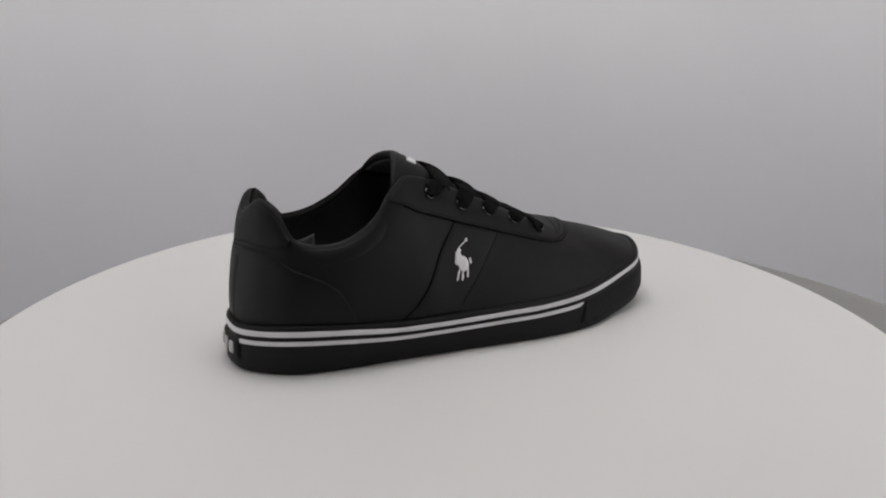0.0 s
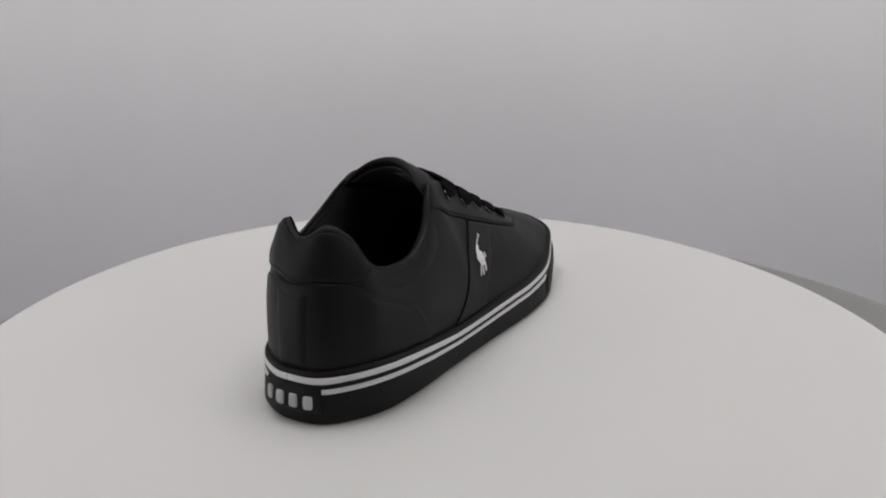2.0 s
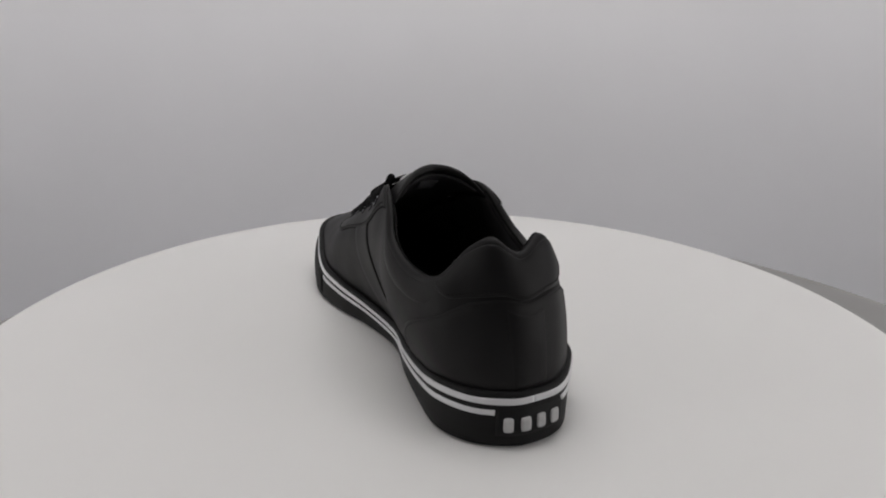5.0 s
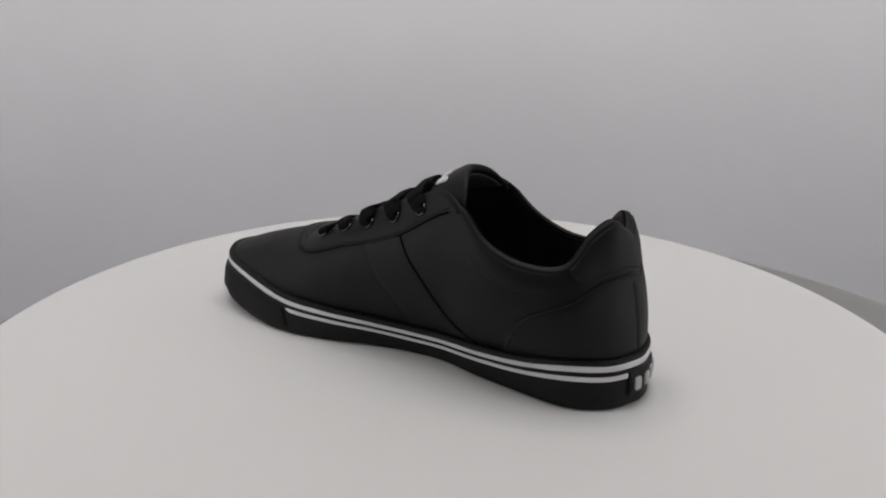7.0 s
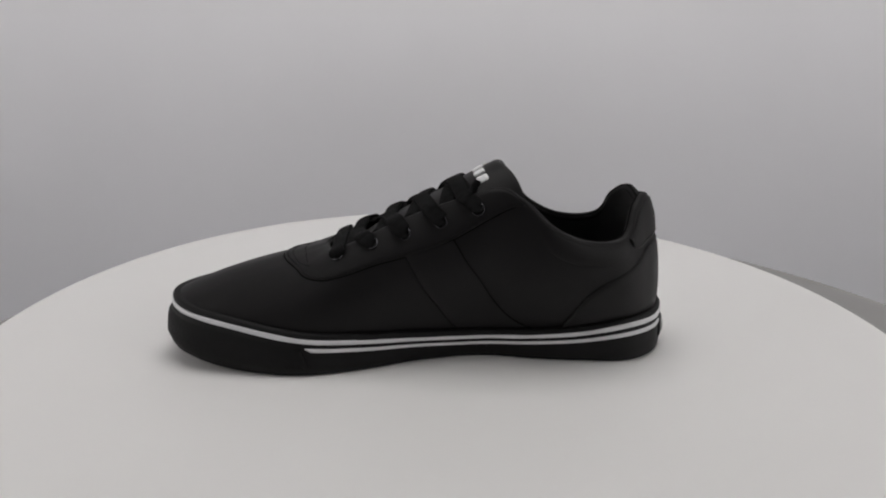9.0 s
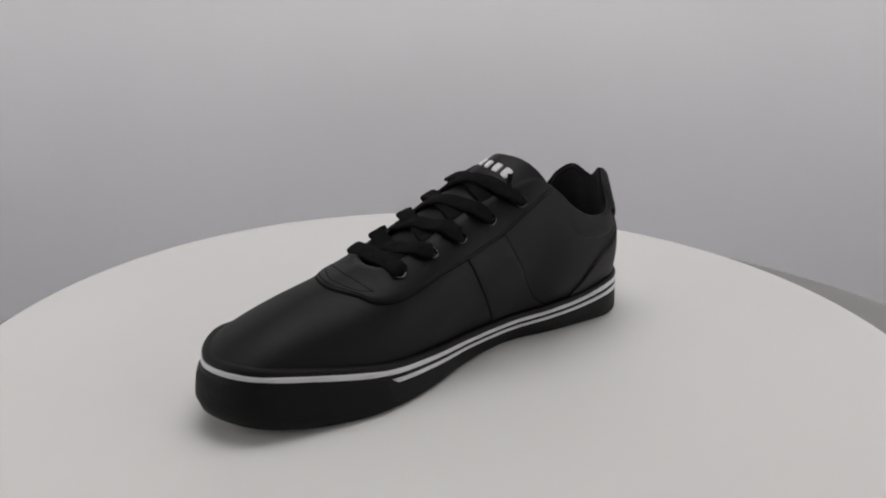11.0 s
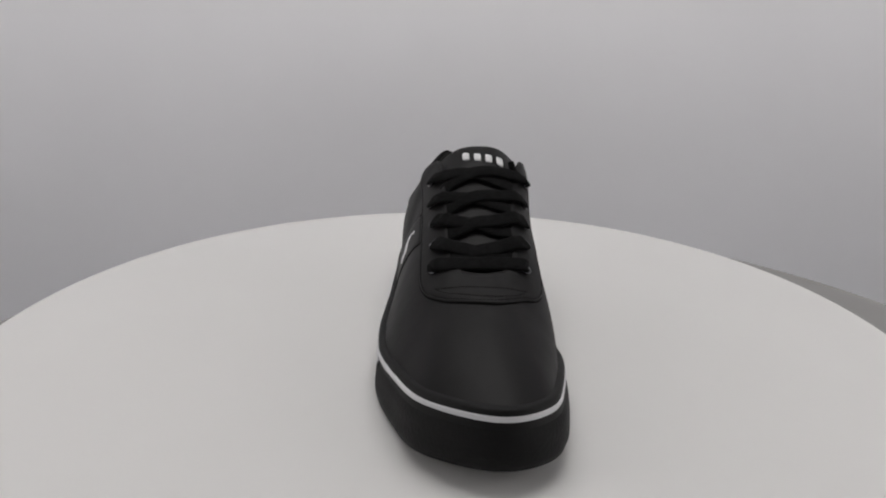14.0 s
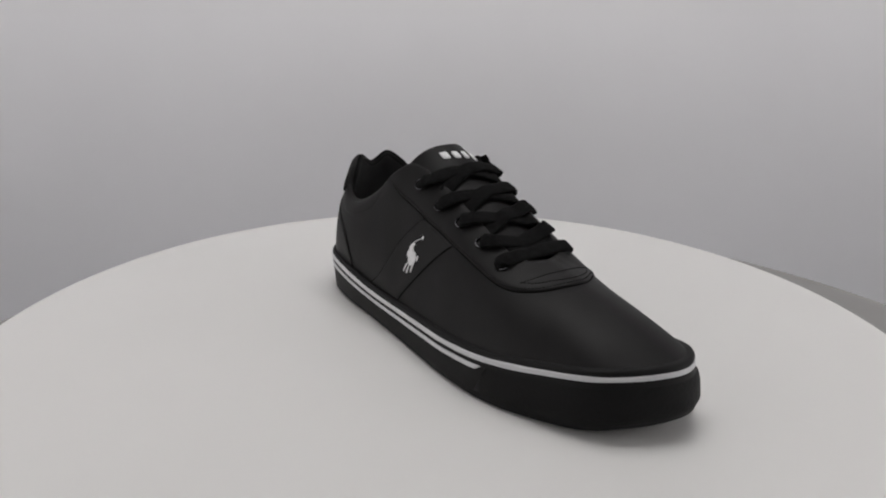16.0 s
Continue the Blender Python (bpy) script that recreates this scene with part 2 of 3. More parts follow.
def waist(u):
    """How far the sole tucks in (or flares out) towards the ground."""
    return spline(np.c_[SOLE_TUCK, SOLE_TUCK], np.asarray(u) % 1.0, True)[:, 0]


def outsole():
    u = np.linspace(0, 1, NU, endpoint=False)

    def prof(u, e):
        zb, zt, w = toe_spring(e[:, 0]), e[:, 2], waist(u)
        h = zt - zb
        k = np.clip((e[:, 0] - 115) / 60.0, 0, 1)
        return [(w + 4 + 7 * k, zb), (w + 1.0 + 4.5 * k, zb + 0.6 + k), (w + 1.8 * k, zb + 2.0 + 2.8 * k), (w * 0.7 - 0.8 * k, zb + h * 0.3 + 3 * k), (w * 0.25 - 1.8 * k, zb + h * 0.6), (0 * w, zt - 5.6),
                (0.1 + 0 * w, zt - 1.6), (0.9 + 0 * w, zt - 0.4), (2.2 + 0 * w, zt), (6 + 0 * w, zt - 0.5)]
    v, n = sole_band(u, prof)
    f = grid_faces(NU, n, close_u=True)
    f.append(tuple(i * n for i in range(NU)))
    return place("outsole", v, f, RUBBER)


def band(name, u0, u1, low, high, proud, mat, count, slant=(0, 0), label=""):
    """A raised strip on the sole's side between two depths below its top edge."""
    u = np.linspace(u0, u1, count)

    def prof(u, e):
        w, h, zb = waist(u), e[:, 2] - toe_spring(e[:, 0]), toe_spring(e[:, 0])
        out = []
        k = np.linspace(0, 1, 7)
        for j in k:
            z = e[:, 2] - (low(e, h) * (1 - j) + high(e, h) * j)
            f = np.clip((z - zb) / h, 0, 1)
            ins = np.interp(f, [0, 0.3, 0.6, 0.85, 1], [1, 0.7, 0.25, 0, 0]) * w
            ins = ins - np.interp(f, [0, 0.3, 0.6, 0.85, 1], [0, 0.8, 1.8, 0, 0]) * np.clip((e[:, 0] - 115) / 60.0, 0, 1)
            out.append((ins - proud * (1 - abs(2 * j - 1) ** 6) + 0.5 * (abs(2 * j - 1) > 0.99), z))
        return out
    v, n = sole_band(u, prof)
    f = grid_faces(count, n)
    f += [tuple(range(n)), tuple((count - 1) * n + k for k in range(n))]
    v = v.reshape(count, n, 3)
    if slant[0]:
        v[0, :, 0] += np.linspace(-slant[0], slant[0], n)
    if slant[1]:
        v[-1, :, 0] += np.linspace(-slant[1], slant[1], n)
    return place(name, v.reshape(-1, 3), f, mat, label=label)


def find_u(x, side):
    """The u at which the sole's edge passes x on one side (-1 outer side, 1 inner side)."""
    uu = np.linspace(0.0, 0.5, 2001) if side < 0 else np.linspace(0.5, 1.0, 2001)
    return float(uu[np.argmin(np.abs(sole_edge(uu)[:, 0] - x))])


def slim(h):
    """Stripes get thinner and closer where the sole is low, to fit the camera's foreshortened view."""
    return np.clip(h / 31.0, 0.72, 1.05)


def stripe_half(e, h):
    """Half the upper stripe's width, less round the toe."""
    return 2.1 * slim(h) - 0.45 * np.clip((e[:, 0] - 120) / 50, 0, 1) + 0.12 * np.sin(e[:, 0] * 0.23) * np.sin(e[:, 0] * 0.061 + 1)


outsole()
band("upper_stripe", 0.0, 0.99999, lambda e, h: 5.0 + stripe_half(e, h), lambda e, h: 5.0 - stripe_half(e, h), 0.7, WHITE, NU, label="thin white rubber stripe round the sole")
TAG_L, TAG_M = find_u(-143.3, -1), find_u(-141.0, 1)
band("lower_stripe", TAG_L, find_u(93, -1), lambda e, h: 5.1 + 7.9 * slim(h), lambda e, h: 5.1 + 4.3 * slim(h), 0.7, WHITE, 90, (0, 2.5), label="thin white rubber stripe")
band("lower_stripe", find_u(97, 1), TAG_M, lambda e, h: 5.1 + 7.9 * slim(h), lambda e, h: 5.1 + 4.3 * slim(h), 0.7, WHITE, 90, (2.5, 0), label="thin white rubber stripe")
band("toe_bumper", find_u(95, -1), find_u(99, 1), lambda e, h: h - 3.5 - 4 * np.clip((e[:, 0] - 115) / 60, 0, 1), lambda e, h: 9.0 + 0 * h, 1.0, RUBBER_TEX, 80, (4, 4), label="finely textured black rubber toe bumper")
heel_tag = band("heel_tag", TAG_M - 1.0 + 0.001, TAG_L - 0.001, lambda e, h: 0 * h + 25.5, lambda e, h: 0 * h + 9.3, 1.6, RUBBER, 24, label="black rubber heel tag with raised grey letters")


def upper():
    """The outer leather, rolled over at the top edge into the lining."""
    uu, vv = grid_uv(NU, 34)
    v = wall(uu, vv).reshape(NU, 34, 3)
    u = np.linspace(0, 1, NU, endpoint=False)
    thick = collar_thickness(u)
    t0, n0 = wall(u, np.ones(NU)), wall_normal(u, np.ones(NU))
    up = unit(t0 - wall(u, np.full(NU, 0.97)))
    rim = [t0 - n0 * (thick * 0.5 * (1 - math.cos(a)))[:, None] + up * (thick * 0.5 * math.sin(a))[:, None] for a in np.linspace(0.5, math.pi, 6)]
    v = np.concatenate([v, np.stack(rim, 1)], 1)
    n = v.shape[1]
    return place("upper", v.reshape(-1, 3), grid_faces(NU, n, close_u=True), LEATHER, label="smooth black leather upper")


def collar_thickness(u):
    k = (np.asarray(u) * RIBS) % RIBS
    d = np.minimum(k, RIBS - k)
    return 1.8 + 5.2 * (1 - np.clip((d - 5.6) / 1.2, 0, 1))


def lining():
    u = np.linspace(0, 1, NU, endpoint=False)
    thick = collar_thickness(u)
    rows = []
    for w in np.linspace(0, 1, 16):
        vv = np.full(NU, 1 - 0.93 * w)
        rows.append(wall(u, vv) - wall_normal(u, vv) * thick[:, None] - unit(wall_normal(u, vv)) * 0.6 * w)
    v = np.stack(rows, 1)
    return place("lining", v.reshape(-1, 3), grid_faces(NU, 16, close_u=True), LINING, label="black textile lining")


def insole():
    """A shaped footbed, dished a little, well inside the wall."""
    u = np.linspace(0, 1, 96, endpoint=False)
    e, o = sole_edge(u), outward(u)
    z = np.where(e[:, 0] < 30, 35.0, 35.0 + (e[:, 2] - 6 - 35.0) * np.clip((e[:, 0] - 30) / 40, 0, 1))
    v = []
    for ins, dz in ((9, 0.0), (11, 1.0), (17, 0.4)):
        v.append(np.c_[e[:, :2] - o[:, :2] * ins, z + dz])
    v.append(np.c_[e[:, 0] * 0.7, np.full(96, 6.0), np.full(96, 34.0)])
    return place("insole", np.stack(v, 1).reshape(-1, 3), grid_faces(96, 4, close_u=True), LINING, label="black insole")


upper()
lining()
insole()

# ---- tongue ----
TONGUE = [(86, 7, 66), (70, 7, 74), (50, 7, 86.5), (28, 8, 99.5), (6, 9, 111), (-9, 11, 121.5), (-23, 12, 129.5)]


TONGUE_HALF = ([0, 0.3, 0.8, 1], [20, 24, 30, 31])
TONGUE_BOW = ([0, 0.5, 0.8, 1], [6, 9, 14, 17])


def tongue_line(s):
    return spline(TONGUE, s)


def tongue_wings(s, y):
    """How far the tongue's sides run further back than its middle."""
    return np.abs(y / np.interp(s, *TONGUE_HALF)) ** 1.4 * 15.0 * np.clip((s - 0.72) / 0.28, 0, 1)


def tongue_lining(under, nrm, w):
    """A thin cloth sheet under the tongue, and the small woven label sewn to it."""
    rows, cols = under.shape[:2]
    for name, r0, r1, c0, c1, off, mat, label in (("tongue_lining", 0, rows, 2, cols - 2, 0.9, LINING, "black textile tongue lining"),
                                                  ("tongue_label", rows - 12, rows - 5, 10, 16, 1.7, LABEL_DARK, "small dark grey woven label")):
        top = under[r0:r1, c0:c1] - nrm[r0:r1, None] * (off - 0.8)
        low = under[r0:r1, c0:c1] - nrm[r0:r1, None] * off
        a, b = r1 - r0, c1 - c0
        f = grid_faces(a, b) + grid_faces(a, b, base=a * b)
        rim = [k * b for k in range(a)] + [(a - 1) * b + k for k in range(1, b)] + [k * b + b - 1 for k in range(a - 2, -1, -1)] + list(range(b - 2, 0, -1))
        f += [(rim[k], rim[(k + 1) % len(rim)], rim[(k + 1) % len(rim)] + a * b, rim[k] + a * b) for k in range(len(rim))]
        place(name, np.concatenate([top.reshape(-1, 3), low.reshape(-1, 3)]), f, mat, label=label)


def tongue():
    """A padded sheet bowed across, thicker and rolled over at its free end."""
    ns, nw = 40, 25
    s = np.linspace(0, 1, ns)
    c = tongue_line(s)
    half = np.interp(s, *TONGUE_HALF)
    w = np.linspace(-1, 1, nw)
    tan = unit(np.gradient(c, axis=0))
    nrm = unit(np.cross(tan, np.array([0.0, 1, 0])))
    nrm = np.where(nrm[:, 2:] < 0, -nrm, nrm)
    thick = np.interp(s, [0, 0.6, 0.85, 1], [3, 4, 5.5, 6])
    bow = np.interp(s, *TONGUE_BOW)
    loops = []
    for j in range(ns):
        y = w * half[j]
        top = c[j] + np.outer(y, [0, 1, 0]) - np.outer(np.abs(w) ** 2.7 * bow[j], [0, 0, 1])
        bot = top[::-1] - nrm[j] * thick[j] * np.sqrt(np.clip(1 - (w[::-1] * 0.98) ** 4, 0.04, 1))[:, None]
        wings = np.outer(tongue_wings(s[j], y), [-1.0, 0, -0.15])
        loops.append(np.concatenate([top + wings, bot + wings[::-1]]))
    # the free end, rolled over backwards
    a, na = loops[-1], nrm[-1]
    mid = 0.5 * (a[:nw] + a[nw:][::-1])
    for ang in np.linspace(0.25, math.pi / 2, 6):
        g = tan[-1] * 4.5 * math.sin(ang)
        sh = np.concatenate([mid, mid[::-1]])
        loops.append(sh + (a - sh) * max(math.cos(ang), 0.03) + g * (1 - 0.55 * np.abs(np.concatenate([w, w[::-1]])) ** 3)[:, None])
    tongue_lining(np.stack(loops[8:ns])[:, nw:], nrm[8:ns], w)
    v = np.stack(loops)
    n = 2 * nw
    f = grid_faces(len(loops), n, close_v=True)
    f.append(tuple((len(loops) - 1) * n + k for k in range(n)))
    return place("tongue", v.reshape(-1, 3), f, LEATHER, label="padded black leather tongue")


tongue_ob = tongue()

# ---- overlays on the upper ----


def patch(name, edge_a, edge_b, lift, mat, count=60, rows=8, swell=0.0, label="", smooth_ends=True, taper=False):
    """A leather piece laid on the upper between two curves given as (u, v) points; its rims turn down onto the upper."""
    s = np.linspace(0, 1, count)
    a, b = spline(edge_a, s), spline(edge_b, s)
    k = np.concatenate([[0, 0.0], np.linspace(0.02, 0.98, rows), [1.0, 1]])
    lk = np.concatenate([[-0.6, 0.7], np.ones(rows), [0.7, -0.6]])
    ls = np.ones(count)
    if smooth_ends:
        ls[0] = ls[-1] = -0.6
    uv = a[:, None] * (1 - k[None, :, None]) + b[:, None] * k[None, :, None]
    lf = lift * np.minimum(lk[None, :], ls[:, None]) + swell * (np.sin(np.pi * np.clip(k, 0, 1)) ** 0.8)[None, :] * (ls > 0)[:, None]
    if taper:
        lf = (lf + 0.7) * (np.sin(np.pi * s) ** 0.6)[:, None] - 0.7
    v = on_wall(uv[..., 0].ravel(), np.clip(uv[..., 1].ravel(), 0.0, 0.999), lf.ravel())
    return place(name, v, grid_faces(count, len(k)), mat, label=label)


def stitch(name, pts, lift, radius=0.36, dashes=True, step=2.2, parent=None):
    """A row of short stitches along a curve of (u, v) points; without dashes, one dark seam line."""
    t = np.linspace(0, 1, 400)
    q = spline(pts, t)
    p = on_wall(q[:, 0], np.clip(q[:, 1], 0, 0.999), np.full(400, lift))
    d = np.concatenate([[0], np.cumsum(np.linalg.norm(np.diff(p, axis=0), axis=1))])
    vs, fs = [], []
    x = 0.0
    n = wall_normal(q[:, 0], np.clip(q[:, 1], 0, 0.999))
    while x < d[-1] - 0.5:
        e = min(x + (step * 0.78 if dashes else d[-1]), d[-1])
        m = np.linspace(x, e, 4 if dashes else 120)
        pp = np.stack([np.interp(m, d, p[:, k]) for k in range(3)], 1)
        nn = np.stack([np.interp(m, d, n[:, k]) for k in range(3)], 1)
        if dashes:
            pp = pp + nn * (np.array([-0.35, 0.2, 0.2, -0.35]) * radius)[:, None]
        v, f = tube(pp, nn, radius, radius * 0.8, sides=6)
        base = sum(len(a) for a in vs)
        vs.append(v)
        fs += [tuple(base + i for i in g) for g in f]
        x += step if dashes else d[-1]
    return place(name, np.concatenate(vs), fs, THREAD_SOFT if dashes else SEAM_BLACK, parent)


EYESTAY_LOW = [(0.217, 0.985), (0.235, 0.86), (0.257, 0.75), (0.293, 0.685), (0.333, 0.66), (0.366, 0.635), (0.392, 0.60),
               (0.410, 0.605), (0.438, 0.655), (0.48, 0.705), (0.51, 0.71), (0.545, 0.70), (0.57, 0.665), (0.592, 0.575),
               (0.610, 0.55), (0.627, 0.58), (0.645, 0.622), (0.666, 0.65), (0.701, 0.715), (0.727, 0.81), (0.758, 0.94), (0.772, 0.985)]
EYESTAY_TOP = [(u, 0.994) for u, v in EYESTAY_LOW]
patch("eyestay", EYESTAY_LOW, EYESTAY_TOP, 1.2, LEATHER_EDGE, 240, 8, label="black leather eyestay with stitched edge")
stitch("stitching", [(u, min(v + 0.022, 0.985)) for u, v in EYESTAY_LOW[1:-1]], 1.25)
# seam grooves stand as dull black tubes, their shade put into the colour
stitch("seam", [(u, v - 0.006) for u, v in EYESTAY_LOW[1:-1]], 0.25, 0.42, dashes=False)
stitch("stitching", [(0.412, 0.695), (0.45, 0.745), (0.48, 0.765), (0.52, 0.765), (0.55, 0.745), (0.586, 0.695)], 1.2, 0.34)
stitch("stitching", [(0.412, 0.695), (0.44, 0.80), (0.475, 0.845), (0.525, 0.845), (0.56, 0.80), (0.586, 0.695)], 1.2, 0.34)

PANEL_A = [(0.293, 0.67), (0.271, 0.48), (0.240, 0.28), (0.215, 0.11), (0.199, 0.01)]
PANEL_B = [(0.333, 0.645), (0.311, 0.42), (0.289, 0.21), (0.276, 0.11), (0.262, 0.01)]
side_panel = patch("side_panel", PANEL_A, PANEL_B, 0.8, LEATHER_EDGE, 48, 8, label="black leather side panel with white emblem")
stitch("seam", PANEL_A, 0.3, 0.55, dashes=False)
stitch("seam", PANEL_B, 0.3, 0.4, dashes=False)
PANEL_C = [(0.703, 0.73), (0.725, 0.51), (0.763, 0.29), (0.785, 0.14), (0.806, 0.01)]
PANEL_D = [(0.668, 0.67), (0.687, 0.43), (0.709, 0.21), (0.722, 0.10), (0.733, 0.01)]
patch("side_panel", PANEL_D, PANEL_C, 0.8, LEATHER_EDGE, 48, 8, label="plain black leather side panel")
stitch("seam", PANEL_C, 0.3, 0.55, dashes=False)
stitch("seam", PANEL_D, 0.3, 0.4, dashes=False)

COUNTER_TOP = [(-0.170, 0.01), (-0.166, 0.16), (-0.156, 0.42), (-0.140, 0.58), (-0.115, 0.655), (-0.08, 0.645), (-0.04, 0.63), (0.0, 0.675),
               (0.04, 0.635), (0.08, 0.66), (0.108, 0.69), (0.130, 0.64), (0.148, 0.47), (0.158, 0.20), (0.163, 0.01)]
COUNTER_LOW = [(u * 0.98, 0.0) for u, v in COUNTER_TOP]
patch("heel_counter", COUNTER_TOP, COUNTER_LOW, 1.2, LEATHER_EDGE, 120, 8, label="smooth black leather heel counter")
stitch("stitching", [(u * 0.985, v - 0.022) for u, v in COUNTER_TOP[1:-1]], 1.15, 0.26)
patch("backstay", [(-0.031, 0.595), (-0.031, 0.4), (-0.031, 0.2), (-0.031, 0.01)], [(0.022, 0.595), (0.022, 0.4), (0.022, 0.2), (0.022, 0.01)],
      1.5, LEATHER_EDGE, 30, 6, label="black leather backstay strip")
COLLAR_LOW = [(-0.111, 0.99), (-0.105, 0.85), (-0.088, 0.715), (-0.05, 0.655), (0.0, 0.69), (0.045, 0.655), (0.080, 0.71), (0.099, 0.86), (0.106, 0.99)]
COLLAR_TOP = [(u, 0.998) for u, v in COLLAR_LOW]
patch("heel_collar", COLLAR_LOW, COLLAR_TOP, 0.8, LEATHER, 80, 12, swell=1.3, label="padded black leather heel collar")
stitch("stitching", [(u, min(v + 0.03, 0.99)) for u, v in COLLAR_LOW[1:-1]], 1.3, 0.34)
for low in ([(0.108, 0.80), (0.135, 0.79), (0.165, 0.80), (0.19, 0.82), (0.212, 0.86)], [(0.79, 0.88), (0.815, 0.82), (0.84, 0.80), (0.868, 0.79), (0.892, 0.81)]):
    patch("collar_padding", low, [(u, 0.998) for u, v in low], 0.2, LEATHER, 60, 12, swell=1.1, label="soft padded black leather collar edge", taper=True)


# ---- eyelets and laces ----
EYE_OUT = [(0.281, 0.875), (0.307, 0.835), (0.335, 0.855), (0.361, 0.85), (0.388, 0.805)]
EYE_IN = [(0.718, 0.885), (0.691, 0.86), (0.663, 0.84), (0.638, 0.85), (0.609, 0.835)]


def eyelet_mesh():
    """A rolled metal ring with a short barrel, lying in the xy plane."""
    prof = [(2.9, -2.6), (2.9, 0.0), (3.1, 0.55), (3.6, 0.8), (4.15, 0.6), (4.4, 0.0), (4.3, -0.4)]
    v = [(r * U * math.cos(2 * math.pi * k / 24), r * U * math.sin(2 * math.pi * k / 24), z * U) for r, z in prof for k in range(24)]
    return mesh_ob("eyelet", v, grid_faces(len(prof), 24, close_v=True), GUNMETAL, shoe, "small gunmetal eyelet")


def wall_pose(u, v, lift):
    p = on_wall([u], [v], [lift])[0] * U
    n = Vector(wall_normal([u], [v])[0])
    return Matrix.Translation(Vector(p)) @ n.to_track_quat("Z", "Y").to_matrix().to_4x4()


first = eyelet_mesh()
for k, (a, b) in enumerate(EYE_OUT + EYE_IN):
    ob = first if k == 0 else first.copy()
    if k:
        scene.collection.objects.link(ob)
    ob.matrix_local = wall_pose(a, b, 1.6)


def tongue_top(x, y):
    """Height of the tongue's face at (x, y)."""
    s = np.linspace(0, 1, 400)
    c = tongue_line(s)
    i = int(np.argmin(np.abs(c[:, 0] - x)))
    half = np.interp(s[i], *TONGUE_HALF)
    bow = np.interp(s[i], *TONGUE_BOW)
    return c[i, 2] - min(abs((y - c[i, 1]) / half), 1.3) ** 2.7 * bow


def ribbon(name, pts, half_w=4.3, half_h=1.5, seed=0, tilt=(0.45, 0, 1)):
    p = spline(pts, np.linspace(0, 1, 44))
    rng = np.random.RandomState(seed)
    wob = np.interp(np.linspace(0, 1, 44), np.linspace(0, 1, 8), rng.uniform(-0.5, 0.5, 8))
    p = p + np.c_[wob, 0 * wob, 0.4 * wob]
    n = np.tile(np.array(tilt, float), (44, 1))
    n[:, 1] += np.linspace(-0.7, 0.7, 44) * (1 if p[-1, 1] > p[0, 1] else -1)
    ends = np.clip(np.minimum(np.linspace(0, 1, 44), np.linspace(1, 0, 44)) * 7, 0, 1)
    w = half_w * (0.72 + 0.28 * ends) * (1 + 0.06 * wob)
    v, f = tube(p, unit(n), w, half_h * (1.25 - 0.25 * ends), sides=16, flat=3.2)
    return place(name, v, f, LACE)


def bar(i):
    """The foremost strand, straight across from eyelet to eyelet."""
    (ua, va), (ub, vb) = EYE_OUT[i], EYE_IN[i]
    a0, b0 = on_wall([ua], [va], [-1.5])[0], on_wall([ub], [vb], [-1.5])[0]
    a1, b1 = on_wall([ua], [va + 0.02], [3.4])[0], on_wall([ub], [vb + 0.02], [3.4])[0]
    mids = []
    for f in (0.26, 0.5, 0.74):
        q = a1 * (1 - f) + b1 * f
        q[2] = max(q[2] + 1.0, tongue_top(q[0], q[1]) + 3.4)
        mids.append(q)
    return ribbon("lace", [a0, a1, *mids, b1, b0], 5.3, 1.7, seed=i)


def strand(start, end, rise, seed):
    """Out of one eyelet, slanting over the eyestay and the tongue, and in under the other side's edge."""
    (ua, va), (ub, vb) = start, end
    d = (1 - ub) - ua
    pts = [on_wall([ua], [va], [-1.5])[0], on_wall([ua + 0.06 * d], [va + 0.02], [2.8])[0],
           on_wall([ua + 0.28 * d], [0.5 * (va + 0.985) + 0.01], [3.1])[0]]
    a2 = on_wall([ua + 0.48 * d], [0.985], [3.0])[0]
    b2 = on_wall([ub], [0.985], [-0.6])[0]
    pts.append(a2)
    for f, up in ((0.3, 0.8), (0.55, 1.0), (0.8, 0.4)):
        q = a2 * (1 - f) + b2 * f
        q[2] = max(q[2] - 0.5, tongue_top(q[0], q[1]) + 1.5 + rise * up)
        pts.append(q)
    pts += [b2, on_wall([ub], [vb + 0.04], [-3.2])[0]]
    return ribbon("lace", pts, 5.6, 1.5, seed)


bar(4)
for i in range(4):
    strand(EYE_OUT[i], EYE_IN[i + 1], 0.4, 20 + i)
    strand(EYE_IN[i], EYE_OUT[i + 1], 2.4, 40 + i)
ribbon("lace_end", [(-2, 38, 109), (-6, 36, 114), (-9, 34.5, 118), (-11, 33.5, 122)], 2.6, 1.4, 77, (0.6, -0.8, 0.3))


# ---- white marks: plain shapes ----
# x, y: offset pixels of the camera's view, mapped linearly onto the wall
def emblem_uv(x, y):
    return 0.283 + 0.00057 * (x - 20) - 0.000257 * (y - 5), 0.578 + 0.00077 * (x - 20) - 0.0041 * (y - 5)


def stud(name, outline, lift, parent):
    """A small domed pad on the side panel; outline in offset pixels of the camera's view."""
    o = np.array(outline, float)
    c = o.mean(0)
    rings = [(1.0, 0.0), (0.97, 0.75), (0.8, 1.0), (0.4, 1.12)]
    v = []
    for s, h in rings:
        q = c + (o - c) * s
        u, w = emblem_uv(q[:, 0], q[:, 1])
        v.append(on_wall(u, w, np.full(len(o), lift * h)))
    u, w = emblem_uv(*c)
    v.append(on_wall([u], [w], [lift * 1.15]))
    n = len(o)
    f = grid_faces(len(rings), n, close_v=True)
    m = len(rings) * n
    f += [(m, m - n + k, m - n + (k + 1) % n) for k in range(n)]
    return place(name, np.concatenate(v), f, THREAD_WHITE, parent, "white embroidered plain shape")


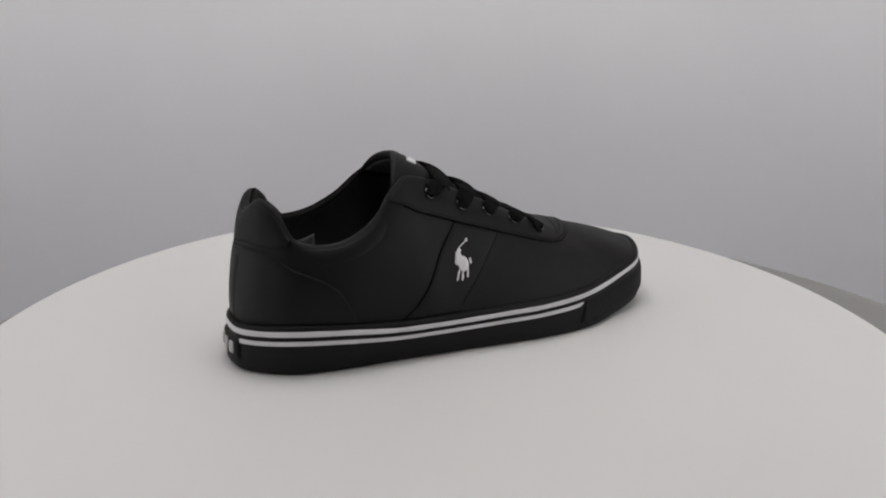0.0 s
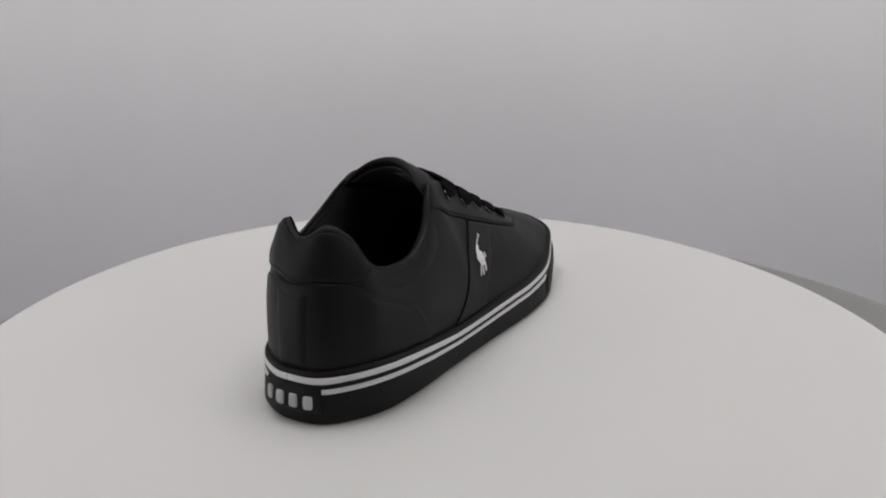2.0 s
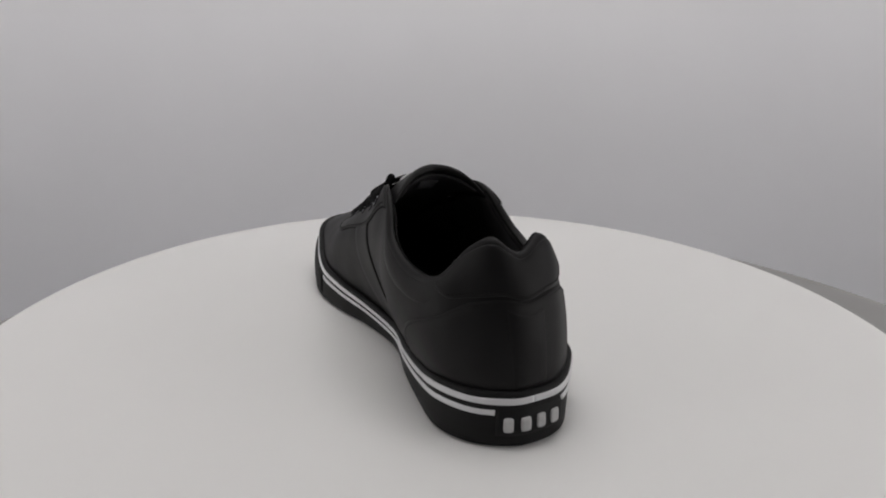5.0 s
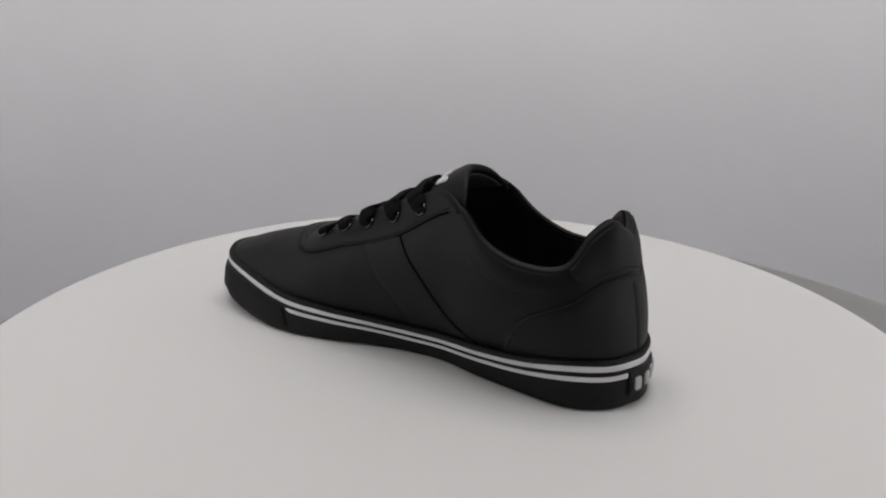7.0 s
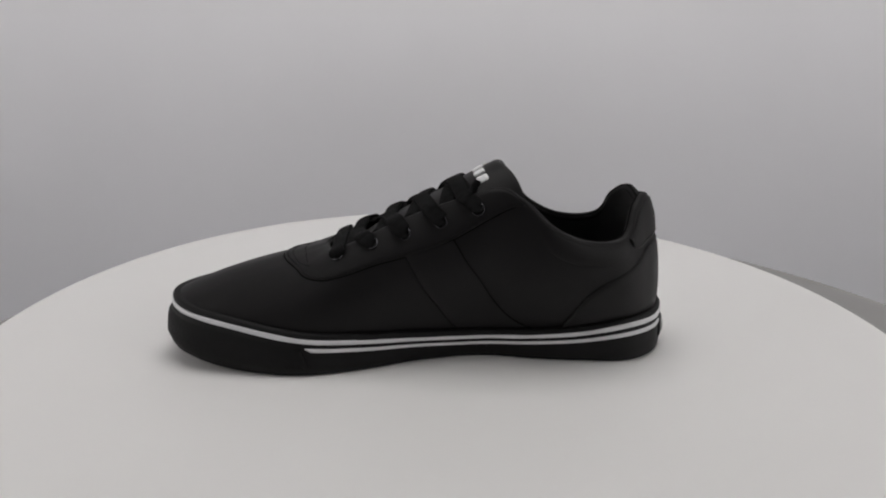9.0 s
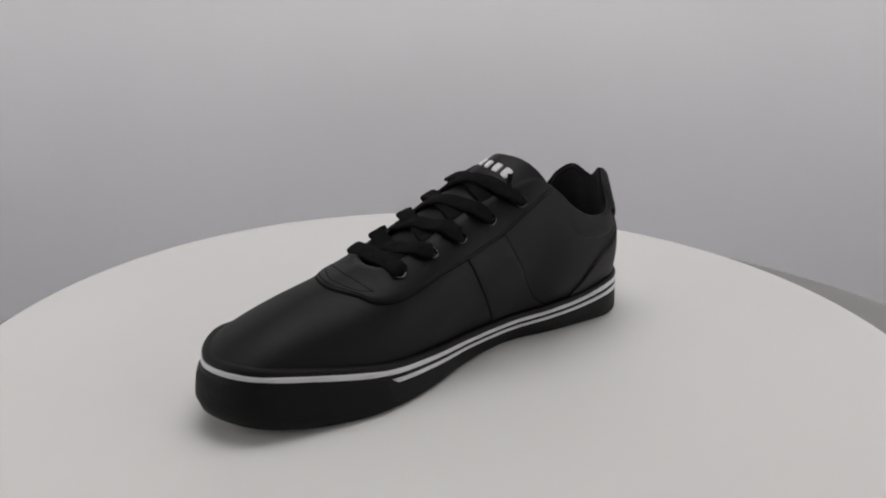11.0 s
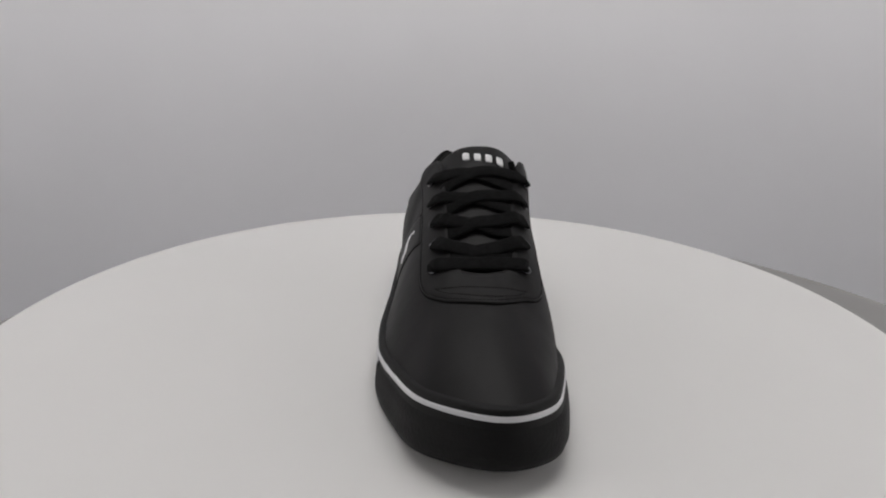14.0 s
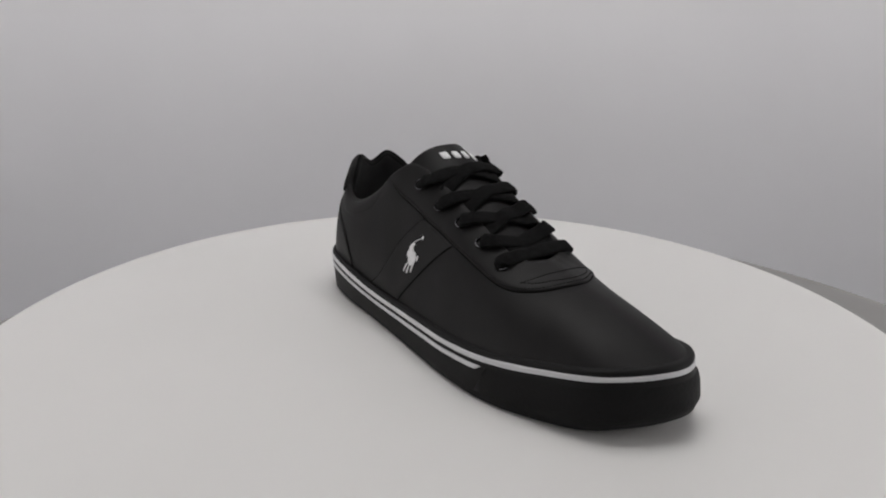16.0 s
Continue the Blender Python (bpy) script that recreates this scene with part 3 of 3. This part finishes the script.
def oval(cx, cy, rx, ry, turn=0.0, n=18, power=2.0):
    a = np.linspace(0, 2 * math.pi, n, endpoint=False)
    x = rx * np.sign(np.cos(a)) * np.abs(np.cos(a)) ** (2 / power)
    y = ry * np.sign(np.sin(a)) * np.abs(np.sin(a)) ** (2 / power)
    k = radians(turn)
    return np.c_[cx + x * math.cos(k) - y * math.sin(k), cy + x * math.sin(k) + y * math.cos(k)]


for shape in (oval(50, 66, 9, 15.5, -24, power=2.3), oval(40.5, 56, 6.5, 10.5, 6), oval(38.5, 44, 4.6, 8.5, 14), oval(43, 85, 1.9, 9.5, 9, power=3),
              oval(51.5, 88, 1.9, 9, -3, power=3), oval(60, 83, 1.8, 11, -7, power=3), oval(62, 63, 1.6, 6.5, -18, power=3),
              oval(43.5, 29, 1.1, 10, 38, power=3), oval(49.8, 21, 1.4, 4.2, -20, power=3)):
    stud("emblem", shape, 1.35, side_panel)


def pad(outline, surface, mat, parent, label):
    """A domed plain shape; outline in a unit square, surface(p, q, lift) gives its points."""
    o = np.array(outline, float)
    c = o.mean(0)
    n, v = len(o), []
    rings = [(1.0, -0.3), (1.0, 0.6), (0.88, 1.0), (0.4, 1.05)]
    for k, h in rings:
        q = c + (o - c) * k
        v.append(surface(q[:, 0], q[:, 1], h))
    v.append(surface(c[:1], c[1:], 1.05))
    m = len(rings) * n
    f = grid_faces(len(rings), n, close_v=True) + [(m, m - n + k, m - n + (k + 1) % n) for k in range(n)]
    return place("letter_block", np.concatenate(v), f, mat, parent, label)


# four plain bars stand in for the writing
MARKS = [oval(0.11 + 0.26 * k, 0.5, 0.078, 0.48, power=5) for k in range(4)]
TAG_GREY = material("grey_rubber_letters", (0.42, 0.42, 0.42), 0.6, vary=0.1, vary_scale=200, bump=0.1, bump_scale=500)


def tag_surface(p, q, lift):
    """The heel tag's face: p along the tag, q from the letters' foot to their head."""
    uu = np.linspace(TAG_M - 1.0, TAG_L, 60)
    run = np.concatenate([[0], np.cumsum(np.linalg.norm(np.diff(sole_edge(uu), axis=0), axis=1))])
    u = np.interp((0.085 + 0.83 * p) * run[-1], run, uu)
    e, o, w = sole_edge(u), outward(u), waist(u)
    h = e[:, 2] - toe_spring(e[:, 0])
    d = 21.6 - 8.4 * q
    ins = np.interp((h - d) / h, [0, 0.3, 0.6, 0.85, 1], [1, 0.7, 0.25, 0, 0]) * w - 1.5 - lift * 1.1
    return np.c_[e[:, :2] - o[:, :2] * ins[:, None], e[:, 2] - d]


def tongue_surface(p, q, lift):
    """The tongue's face: p across it, q up towards its free end."""
    y = -1.5 + 31.0 * p
    sl = 0.868 + 0.078 * q - 0.045 * p
    c = tongue_line(sl)
    z = np.array([tongue_top(a, b) for a, b in zip(c[:, 0], y)])
    return np.c_[c[:, 0] - tongue_wings(sl, y - c[:, 1]) + 0.35 * lift, y, z + 0.1 + 0.75 * lift]


for mark in MARKS:
    pad(mark, tag_surface, TAG_GREY, heel_tag, "raised grey plain shape")
    pad(mark, tongue_surface, THREAD_WHITE, tongue_ob, "white embroidered plain shape")


# ---- inside: collar binding and a small label ----


def collar_binding():
    u = np.linspace(-0.235, 0.235, 160)
    th = collar_thickness(u)
    t0, n0 = wall(u, np.ones(160)), wall_normal(u, np.ones(160))
    up = unit(t0 - wall(u, np.full(160, 0.97)))
    p = t0 - n0 * (th * 0.62)[:, None] + up * (th * 0.47)[:, None]
    v, f = tube(p, up, 0.75, 0.6, sides=8)
    return place("collar_binding", v, f, SEAM_BLACK, label="thin black binding along the collar")


def size_label():
    """A small grey cloth label sewn to the lining of the inner side."""
    uu, vv = grid_uv(8, 8, 0.838, 0.862, 0.42, 0.70, closed=False)
    vv = vv + (uu - 0.85) * -2.5
    front, back = on_wall(uu, vv, np.full(64, -8.9)), on_wall(uu, vv, np.full(64, -8.1))
    f = grid_faces(8, 8) + grid_faces(8, 8, base=64)
    rim = [k * 8 for k in range(8)] + [56 + k for k in range(1, 8)] + [k * 8 + 7 for k in range(6, -1, -1)] + [k for k in range(6, 0, -1)]
    f += [(rim[k], rim[(k + 1) % len(rim)], rim[(k + 1) % len(rim)] + 64, rim[k] + 64) for k in range(len(rim))]
    return place("size_label", np.concatenate([front, back]), f, LABEL_GREY, label="small grey cloth label")


LABEL_GREY = material("grey_cloth_label", (0.2, 0.2, 0.2), 0.85, vary=0.1, vary_scale=150, bump=0.3, bump_scale=1200)
collar_binding()
size_label()

# ================= what moves =================


def motions():
    rows_plate, rows_shoe = [], []
    for k in range(33):
        t = 0.5 * k
        a = SPIN * t
        ca, sa = math.cos(radians(a)), math.sin(radians(a))
        x, y = SHOE_AT
        rows_plate.append((t, pose(0, 0, 0, 0, 0, a)))
        rows_shoe.append((t, pose(ca * x - sa * y, sa * x + ca * y, 0.0002, 0, 0, a + SHOE_TURN)))
    walk(turntable, rows_plate)
    walk(shoe, rows_shoe)


motions()
